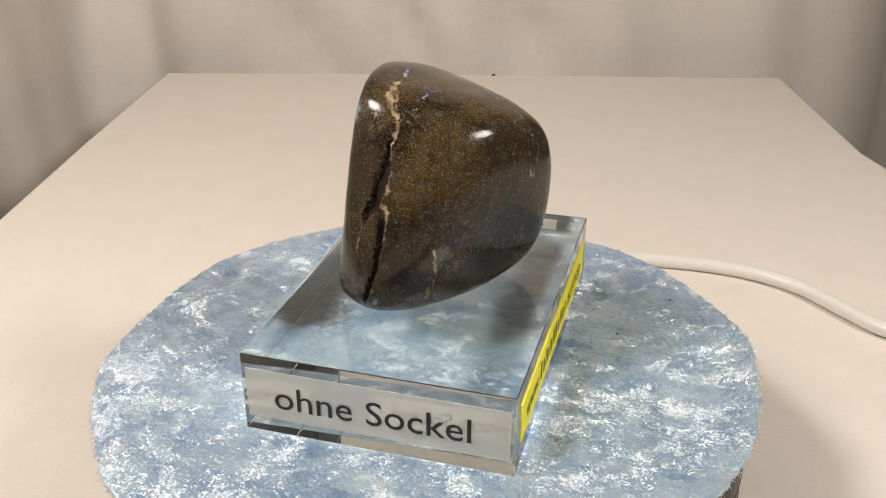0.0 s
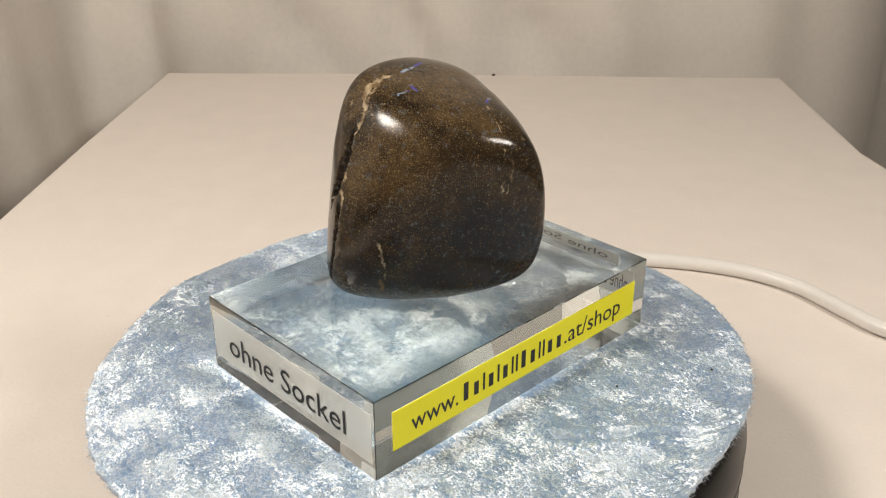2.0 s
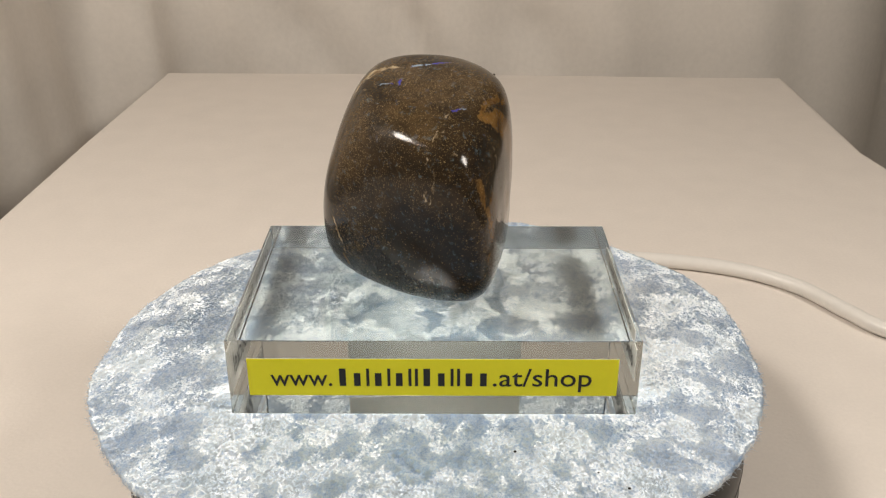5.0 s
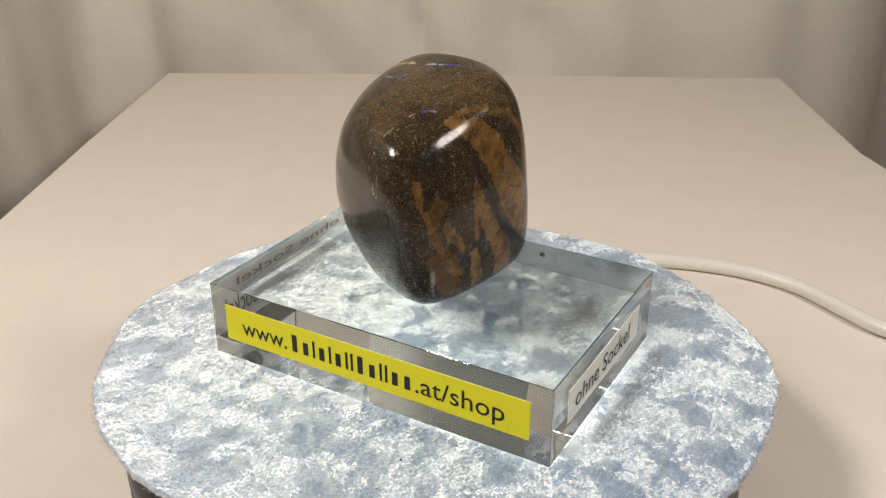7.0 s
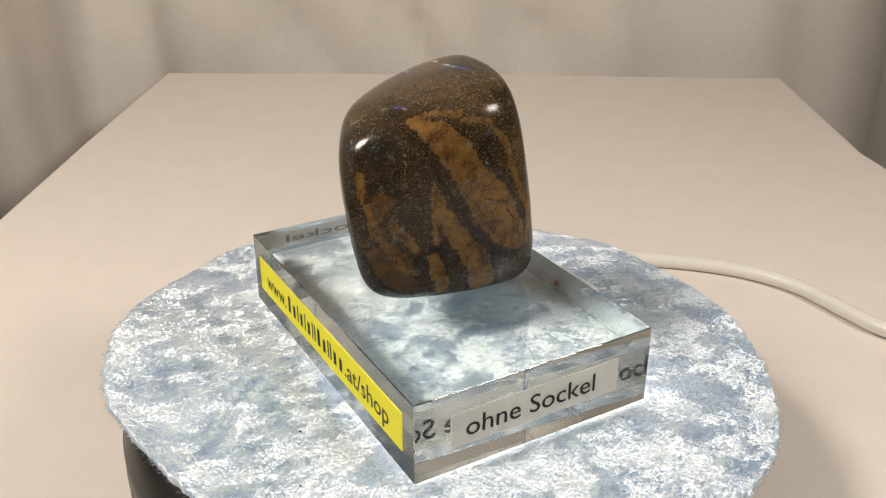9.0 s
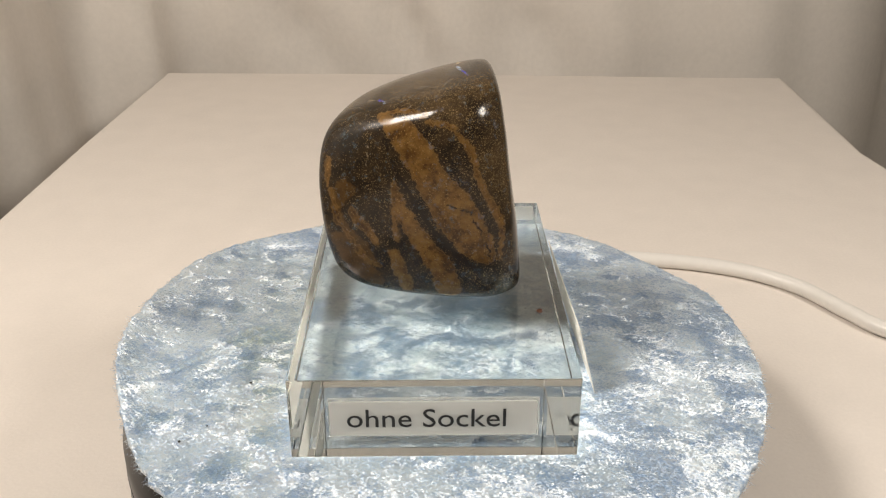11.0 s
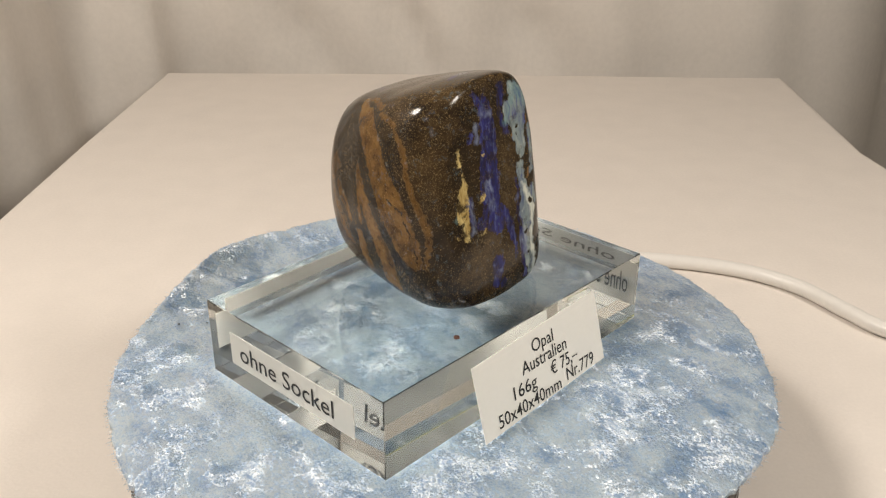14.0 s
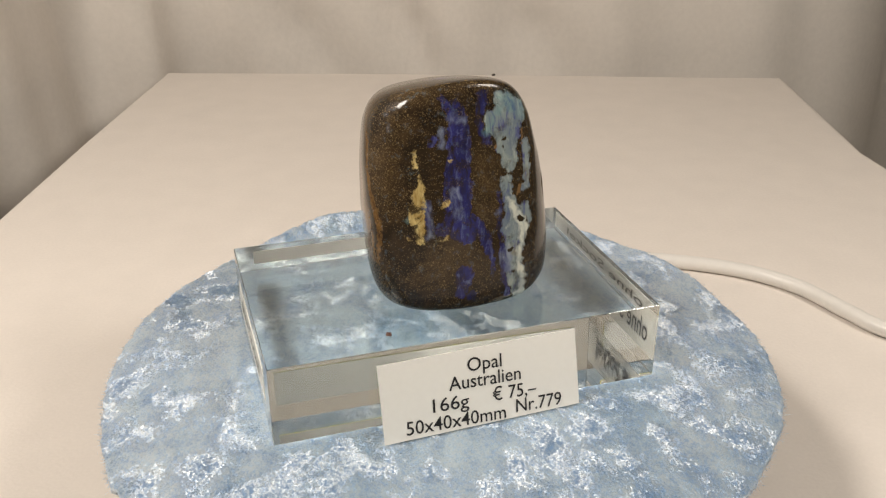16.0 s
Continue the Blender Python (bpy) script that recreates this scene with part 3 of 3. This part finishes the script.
BAND_A = [
    ((10.4, 10.5, 59.5, 0.95), (6.3, 13.8, 57.5, 2.86), (3.1, 15.5, 53.9, 3.24), (1, 16.4, 49.1, 3.4), (-2.7, 17.1, 43.8, 4.19), (-5.8, 17.4, 38.8, 4.37), (-8, 17.4, 34.5, 3.14), (-10.3, 17.2, 30.2, 0.76),),
    ((8.3, 15, 47.2, 0.69), (7.2, 15.4, 42, 1.46), (5, 15.8, 37.6, 1.85), (1.1, 16.3, 32.6, 2.11), (-2.2, 16.4, 27.3, 2.71), (-2.8, 15.5, 23.3, 2.48),),
    ((1.4, 14.2, 60.3, 0.37), (-3.7, 15.8, 59.3, 0.55), (-6.7, 16.6, 56.4, 0.6), (-8.3, 17, 51.5, 0.61), (-9.8, 17.1, 46.5, 0.67), (-12.1, 16.6, 43.2, 0.8), (-13.6, 16.2, 39.1, 0.68), (-14, 16.3, 35.1, 0.56), (-13.5, 16.6, 31, 0.44),),
    ((-9.4, 17.4, 39.2, 0.62), (-11, 17.2, 35.2, 1.06), (-12, 17, 31, 0.63),),
]
BAND_D = [
    ((21.6, 11, 44.4, 0.59), (20.9, 11.7, 39.9, 0.46), (17.8, 12.9, 33.5, 0.53), (14.5, 13.4, 28.9, 0.6),),
    ((17.3, 13, 40, 0.59), (15.1, 13.6, 37, 0.79), (12.9, 14.1, 33.6, 0.33),),
    ((9.4, 14.7, 31.6, 0.72), (7.4, 14.5, 25.9, 0.92),),
    ((8.5, 15.1, 41.1, 0.38), (8.1, 15.1, 34.9, 0.52),),
    ((22.5, 8.7, 50.5, 0.33), (22.9, 9.8, 46, 0.4),),
]
SEAM = [
    ((10, 13.1, 55.4, 0.25), (8, 14.7, 50.5, 0.44), (4.3, 15.9, 43.9, 0.57), (0.8, 16.5, 38, 0.57), (-4.5, 17, 31.9, 0.64), (-9.1, 17.1, 28.2, 0.7),),
    ((-2, 17, 43.6, 0.19), (-7.2, 17.5, 41.7, 0.25), (-9.8, 17.4, 37.2, 0.25), (-11.4, 17.1, 31.7, 0.25),),
]
SMOOTH_A = [
    ((1.4, -24.1, 29.1, 3.46), (6.1, -16.5, 22.6, 2.28),),
    ((11.4, -12.7, 27.5, 4.19), (18.9, -1, 29.5, 5.61), (23.3, 4.1, 38.6, 3.61),),
    ((18.5, -4.6, 36.6, 6.42),),
]
SMOOTH_B = [
    ((18, -8.5, 47.4, 1.27), (19.1, -5.3, 42.3, 1.9), (23.1, 3.9, 37.7, 2.15), (23.2, 8.2, 31.3, 2.16),),
    ((18.9, 9.4, 54.4, 2.09), (15.7, 10.3, 56.1, 1.5),),
]
RICH_A = [
    ((-6.5, -16.3, 62.2, 3.73), (-3.4, -6.5, 66, 3.83), (6.8, -2.8, 63.4, 5.06), (16.7, -2.6, 59.8, 3.42),),
    ((7.5, -18.1, 55.1, 7.81), (0.9, -22.4, 48.7, 4.87),),
    ((-7.7, -22.5, 40.2, 2.22),),
]
RICH_B = [
    ((10.4, -6.6, 62, 4.77), (3.8, 1.8, 64.1, 7.02), (-0.4, 9.6, 64.2, 6.37), (-2.3, 14.3, 61.9, 3.19),),
]
RICH_C = [
    ((1.7, 9.6, 63.6, 2.81), (-10.3, 7, 66.2, 3.72),),
    ((-12.2, 15.2, 53.2, 3.95), (-14.8, 14.6, 44, 2.48),),
]
BAND_B = [
    ((10.9, 9.4, 60.1, 0.58), (6.3, 10.9, 61.3, 0.51), (1.7, 13.4, 61.3, 0.58),),
    ((22.4, 8.9, 50.2, 1.02), (22.5, 9.8, 47.4, 0.94), (22.5, 10.3, 45.2, 0.26),),
    ((17.4, 13, 40.4, 0.68), (15, 13.7, 37.2, 1.02), (12.4, 14.2, 33.5, 0.6),),
    ((21.6, 11.4, 40.4, 0.43), (21, 11.8, 37.8, 0.34), (19.1, 12.5, 35.5, 0.43),),
    ((8.5, 14.9, 31.4, 0.94), (7.1, 14.7, 27.1, 1.19), (5.9, 13.7, 22.6, 1.02),),
    ((11.7, 13.9, 28, 0.43), (13.2, 13.7, 28.8, 0.43),),
    ((4.7, -20.4, 26.2, 0.36), (3.9, -19.3, 23.1, 0.36),),
]
BROWN = [
    ((18.8, 12.2, 44.8, 2.34), (21.2, 11.6, 40.8, 1.06), (19, 12.6, 35.9, 1.28), (16, 13.3, 32.6, 1.49), (13.5, 13.6, 29.1, 1.28),),
    ((20.6, 11.9, 33.3, 1.91), (16.7, 12.7, 28, 2.55), (13.1, 12.7, 24.1, 2.13),),
    ((8.4, 15.1, 41.6, 0.85), (7.8, 15.2, 35.4, 0.77),),
]
VEIN_A = [
    ((-5.2, -8, 66.2, 0.4), (-5.2, -13, 65, 0.67), (-4.2, -15.5, 63.1, 0.36), (-2.7, -17, 61.3, 0.54), (-2.6, -19, 58, 0.36), (-2.9, -20.4, 54.5, 0.27), (-3.1, -21.6, 51, 0.18), (-3.1, -22.6, 47.3, 0.31),),
    ((-4.7, -22.8, 45.3, 0.4), (-3.3, -23.3, 44.5, 0.45), (-2.8, -23.8, 42.3, 0.27), (-3.3, -24.3, 39.5, 0.18), (-4, -24.8, 34.3, 0.18),),
    ((-6.6, -24.5, 25.6, 0.31), (-7.6, -24, 24.1, 0.22),),
    ((-2.2, -17.5, 60.5, 0.27), (-0.9, -16.3, 61.6, 0.22), (0.9, -14.6, 62.6, 0.13),),
    ((-7.2, -16.4, 62.2, 0.18), (-7.5, -17.9, 59.3, 0.13),),
]
VEIN_B = [
    ((7, -22, 39.4, 0.13), (6.3, -22.3, 36.4, 0.22), (6.5, -21.3, 33.1, 0.27), (6.1, -20.4, 29.1, 0.22),),
    ((-9.4, -21.8, 39.2, 0.13), (-10.2, -22.1, 34.2, 0.18),),
    ((21.6, 3.8, 56.3, 0.13), (22.7, 0.3, 52.8, 0.18), (22.3, -0.5, 47.2, 0.13), (21.9, -0.8, 45.1, 0.13),),
    ((-0.2, -16.9, 60.7, 0.18), (-3, -15.4, 63, 0.27), (-3.8, -13.1, 64.7, 0.22), (-5.4, -9.6, 66, 0.4), (-4.8, -5.6, 66.3, 0.18),),
    ((11.9, 3, 61.6, 0.13), (19, 0.2, 58.7, 0.18), (22, -0.9, 54.4, 0.18), (21.5, -1.8, 46.1, 0.13),),
    ((6.4, -21.7, 34.2, 0.18), (6.4, -20.5, 30.3, 0.27), (5.5, -19.6, 26.2, 0.18),),
]
VEIN_C = [
    ((19.1, 0.5, 58.6, 0.09), (17.3, 2.6, 59.5, 0.13), (15.7, 4.7, 59.8, 0.13),),
    ((13.8, 10.6, 57.2, 0.09), (13.7, 12.6, 52.6, 0.09), (14.1, 13.1, 49.5, 0.09),),
]
BLUEVEIN = [
    ((-5.8, 1.4, 66.5, 0.31), (-5, -4.4, 66.4, 0.36),),
    ((1.8, -8.7, 64.5, 0.27), (1.1, -10.9, 64.2, 0.22),),
    ((-4.5, -5, 66.3, 0.18), (-5.1, -2, 66.5, 0.27), (-7, 3.3, 66.6, 0.18),),
    ((0.4, -7.1, 65, 0.27), (2.6, -7.4, 64.4, 0.27),),
    ((11.5, 3.9, 61.6, 0.18), (10.4, 6.3, 61.6, 0.13),),
]
CRACK = [
    ((-3.5, -19.3, 57.2, 0.43), (-3.8, -20.8, 53.2, 0.94), (-4.8, -21.9, 48.9, 1.3), (-5.7, -22.5, 44.9, 1.16), (-7.7, -22.2, 42.4, 0.72), (-8.5, -22.3, 39.5, 0.29),),
    ((-3.8, -23.7, 41.8, 0.43), (-4.4, -24.3, 37.2, 0.72), (-5.5, -24.7, 31.2, 0.58), (-6.5, -24.5, 26.8, 0.58), (-8.8, -23.3, 22.8, 0.51),),
]
TOPBROWN = [
    ((7.6, -5.5, 63.1, 2.17), (13, -5.9, 61.1, 1.81),),
]


def stroke(points, strokes):
    """Signed distance in millimetres from points to a set of tapered strokes."""
    best = np.full(len(points), 99.0)
    for line in strokes:
        line = np.array(line)
        if len(line) == 1:
            best = np.minimum(best, np.linalg.norm(points - line[0, :3], axis=1) - line[0, 3])
        for a, b in zip(line[:-1], line[1:]):
            d = b[:3] - a[:3]
            u = np.clip(((points - a[:3]) @ d) / max(d @ d, 1e-6), 0, 1)
            best = np.minimum(best, np.linalg.norm(points - a[:3] - u[:, None] * d, axis=1) - (a[3] + u * (b[3] - a[3])))
    return best


def waves(points, seed, wavelength, octaves=3):
    """Smooth random field in about -1..1, made of plane waves."""
    rng = np.random.default_rng(seed)
    total = np.zeros(len(points))
    for o in range(octaves):
        k = rng.normal(size=(10, 3))
        k *= (2 * math.pi / wavelength * 2 ** o) / np.linalg.norm(k, axis=1, keepdims=True)
        total += np.sin(points @ k.T + rng.uniform(0, 6.28, 10)).sum(1) / 10 ** 0.5 * 0.75 / 1.8 ** o
    return total


def pebble_mesh(n):
    """A cube grid blown out to the soft polyhedron."""
    g = np.tan(np.linspace(-1, 1, n + 1) * math.pi / 4)
    dirs, quads, index = [], [], {}
    for axis in range(3):
        for sign in (-1, 1):
            ids = np.empty((n + 1, n + 1), int)
            for i in range(n + 1):
                for j in range(n + 1):
                    key = [0, 0, 0]
                    key[axis] = (n if sign > 0 else 0)
                    key[(axis + 1) % 3], key[(axis + 2) % 3] = i, j
                    key = tuple(key)
                    if key not in index:
                        index[key] = len(dirs)
                        dirs.append((g[key[0]], g[key[1]], g[key[2]]))
                    ids[i, j] = index[key]
            a, b, c, d = ids[:-1, :-1].ravel(), ids[1:, :-1].ravel(), ids[1:, 1:].ravel(), ids[:-1, 1:].ravel()
            quads.append(np.stack([a, b, c, d] if sign > 0 else [d, c, b, a], 1))
    dirs = np.array(dirs)
    dirs /= np.linalg.norm(dirs, axis=1, keepdims=True)
    planes = np.array(PLANES)
    dots, far, sharp = dirs @ planes[:, :3].T, planes[:, 3], planes[:, 4]
    lo, hi = np.full(len(dirs), 5.0), np.full(len(dirs), 45.0)
    for _ in range(30):
        mid = (lo + hi) / 2
        e = np.clip((dots * mid[:, None] - far) * sharp, -60, 60)
        inside = np.exp(e).sum(1) < 1
        lo, hi = np.where(inside, mid, lo), np.where(inside, hi, mid)
    return dirs * lo[:, None] + (0, 0, 40.0), dirs, np.concatenate(quads)


def boulder_opal():
    p, out, quads = pebble_mesh(220)
    warp = np.stack([waves(p, s, 7.0) for s in (1, 2, 3)], 1) * 0.28 + np.stack([waves(p, s, 1.6) for s in (4, 5, 6)], 1) * 0.22
    q = p + warp
    soft = lambda d, w: np.clip(0.5 - d / w, 0, 1)
    masks = {
        "blue": soft(stroke(q, BLUE_OPAL_A + BLUE_OPAL_B), 1.6),
        "pale": soft(stroke(q, PALE_OPAL_A), 1.6),
        "yellow": soft(stroke(q, YELLOW_OPAL), 1.2),
        "brown": soft(stroke(q, BROWN), 2.0),
        "white": soft(stroke(q, WHITE), 1.2),
        "teal": soft(stroke(q, TEAL), 2.0),
        "lilac": soft(stroke(q, LILAC), 1.4),
        "speck": soft(stroke(q, SPECK), 0.8),
        "streak": soft(stroke(q, STREAK), 0.8),
        "band": soft(stroke(q, BAND_A + BAND_B + BAND_D), 1.4),
        "seam": soft(stroke(q, SEAM), 0.9),
        "plain": soft(stroke(q, SMOOTH_A + SMOOTH_B), 4.0),
        "rich": soft(stroke(q, RICH_A + RICH_B + RICH_C + RICH_D + TOPBROWN), 6.0),
        "vein": soft(stroke(q, VEIN_A + VEIN_B + VEIN_C), 0.5),
        "bluevein": soft(stroke(q, BLUEVEIN), 0.6),
        "crack": soft(stroke(p + warp * 1.1, CRACK), 0.5),
    }
    masks["band"] *= 1 - masks["seam"]
    lift = waves(p, 11, 16.0, 2) * 0.10 - masks["crack"] * 1.3 - masks["vein"] * 0.05 - masks["yellow"] * 0.04
    p = p + out * lift[:, None]
    p[:, 2] = np.maximum(p[:, 2], BH * 1000 + 0.02)
    me = bpy.data.meshes.new("opal_stone")
    me.vertices.add(len(p))
    me.vertices.foreach_set("co", (p / 1000).ravel())
    me.loops.add(quads.size)
    me.loops.foreach_set("vertex_index", quads.ravel())
    me.polygons.add(len(quads))
    me.polygons.foreach_set("loop_start", np.arange(0, quads.size, 4))
    me.polygons.foreach_set("use_smooth", np.ones(len(quads), bool))
    me.update(calc_edges=True)
    for key, value in masks.items():
        me.attributes.new(key, "FLOAT", "POINT").data.foreach_set("value", value.astype(np.float32))
    me.materials.append(STONE)
    return tagged(new("opal_stone", me), "polished brown boulder opal with blue opal face and tawny bands", "polished stone")


stone = boulder_opal()

# ---- price card ----
card = tagged(new("price_card"), "white paper price card leaning against the acrylic block", "price card")
paper = part("paper", box((-0.0219, -0.0002, 0), (0.0219, 0.0, 0.0169)), PAPER, card)
paper.matrix_basis = pose(-0.0340, -0.0004, 0.0002, -14.6, 0, -87.8)

face = Matrix.Translation((0, -0.0003, 0)) @ pose(0, 0, 0, 0, 2.0, 0)
for words, x0, x1, base in (("Opal", -0.0034, 0.0042, 0.0120), ("Australien", -0.0076, 0.0084, 0.0085), ("166g", -0.0113, -0.0034, 0.0044),
                            ("\u20ac 75,\u2013", 0.0019, 0.0118, 0.0047), ("50x40x40mm", -0.0172, 0.0047, 0.0005), ("Nr.779", 0.0071, 0.0176, 0.0013)):
    lettering("print", words, face, x0, x1, base, 0.0029, paper)

# ---- cable ----
wire = bpy.data.curves.new("power_cable", "CURVE")
wire.dimensions, wire.bevel_depth, wire.bevel_resolution = "3D", 0.0026, 6
line = wire.splines.new("POLY")
route = [(0.045, 0.052), (0.05, 0.085), (0.06, 0.1105), (0.079, 0.1110), (0.1055, 0.1037), (0.1238, 0.0907), (0.1345, 0.0730), (0.1435, 0.060), (0.17, 0.042), (0.22, 0.02), (0.26, -0.02)]
smooth = []
for p0, p1, p2, p3 in zip([route[0]] + route, route, route[1:], route[2:] + route[-1:]):
    for s in range(12):
        u = s / 12
        smooth.append([0.5 * (2 * b + (c - a) * u + (2 * a - 5 * b + 4 * c - d) * u * u + (3 * b - a - 3 * c + d) * u ** 3) for a, b, c, d in zip(p0, p1, p2, p3)])
line.points.add(len(smooth) - 1)
for pt, (x, y) in zip(line.points, smooth):
    pt.co = (x, y, 0.0026 if x < 0.205 else 0.0026 - (x - 0.205) * 1.5, 1)
tmp = bpy.data.objects.new("power_cable", wire)
me = bpy.data.meshes.new_from_object(tmp)
bpy.data.objects.remove(tmp)
me.materials.clear()
me.materials.append(CABLE)
me.polygons.foreach_set("use_smooth", [True] * len(me.polygons))
tagged(new("power_cable", me), "white plastic power cable lying on the cream cloth", "cable")


# ---- crumbs and lint ----
def crumb(name, size, seed, mat):
    rng = random.Random(seed)
    bm = bmesh.new()
    bmesh.ops.create_icosphere(bm, subdivisions=2, radius=size)
    for v in bm.verts:
        v.co *= rng.uniform(0.7, 1.2)
        v.co.z = max(v.co.z * 0.6, -size * 0.35)
    bm.transform(Matrix.Translation((0, 0, size * 0.35)))
    return part(name, bm, mat)


LINT = simple("grey_brown_lint", (0.10, 0.085, 0.07), 0.95)
RUST = simple("rust_brown_grit", (0.12, 0.05, 0.03), 0.8)
grit = tagged(crumb("crumb", 0.0007, 1, RUST), "tiny rust-brown crumb on the acrylic block", "crumb")
grit.data.transform(Matrix.Translation((-0.0225, 0.0170, BH)))
flecks = []
for k, (x, y, s) in enumerate(((0.0415, 0.0165, 0.0003), (0.0479, 0.0324, 0.00022), (0.0525, 0.0376, 0.0003))):
    fleck = tagged(crumb("fleck", s, 3 + k, BLACK), "tiny dark fleck caught in the velvet pile", "fleck", "flecks on the velvet")
    fleck.data.transform(Matrix.Translation((x, y, 0.0)))
    flecks.append(fleck)
lint = tagged(crumb("lint", 0.0012, 9, LINT), "small dark tuft of lint at the table edge", "lint")
lint.matrix_world = pose(0.0360, 0.3675, 0.0)


def motions():
    # a slow steady clockwise turn, with the small unevenness of the drive in degrees
    times, uneven = [0, 2, 4, 6.5, 9, 12.5, 14, 16], [0.2, 0, 0.25, -0.05, -0.6, 0.1, -0.1, 0.5]
    steps = [k * 0.5 for k in range(33)]
    for thing, z in ((platter, 0.0), (velvet, TOP - 0.0029), (block, TOP), (stone, TOP), (card, TOP), (grit, TOP), *((f, TOP) for f in flecks)):
        walk(thing, [(t, pose(0, 0, z, 0, 0, -17.093 - 14.7724 * t + float(np.interp(t, times, uneven)))) for t in steps])


motions()
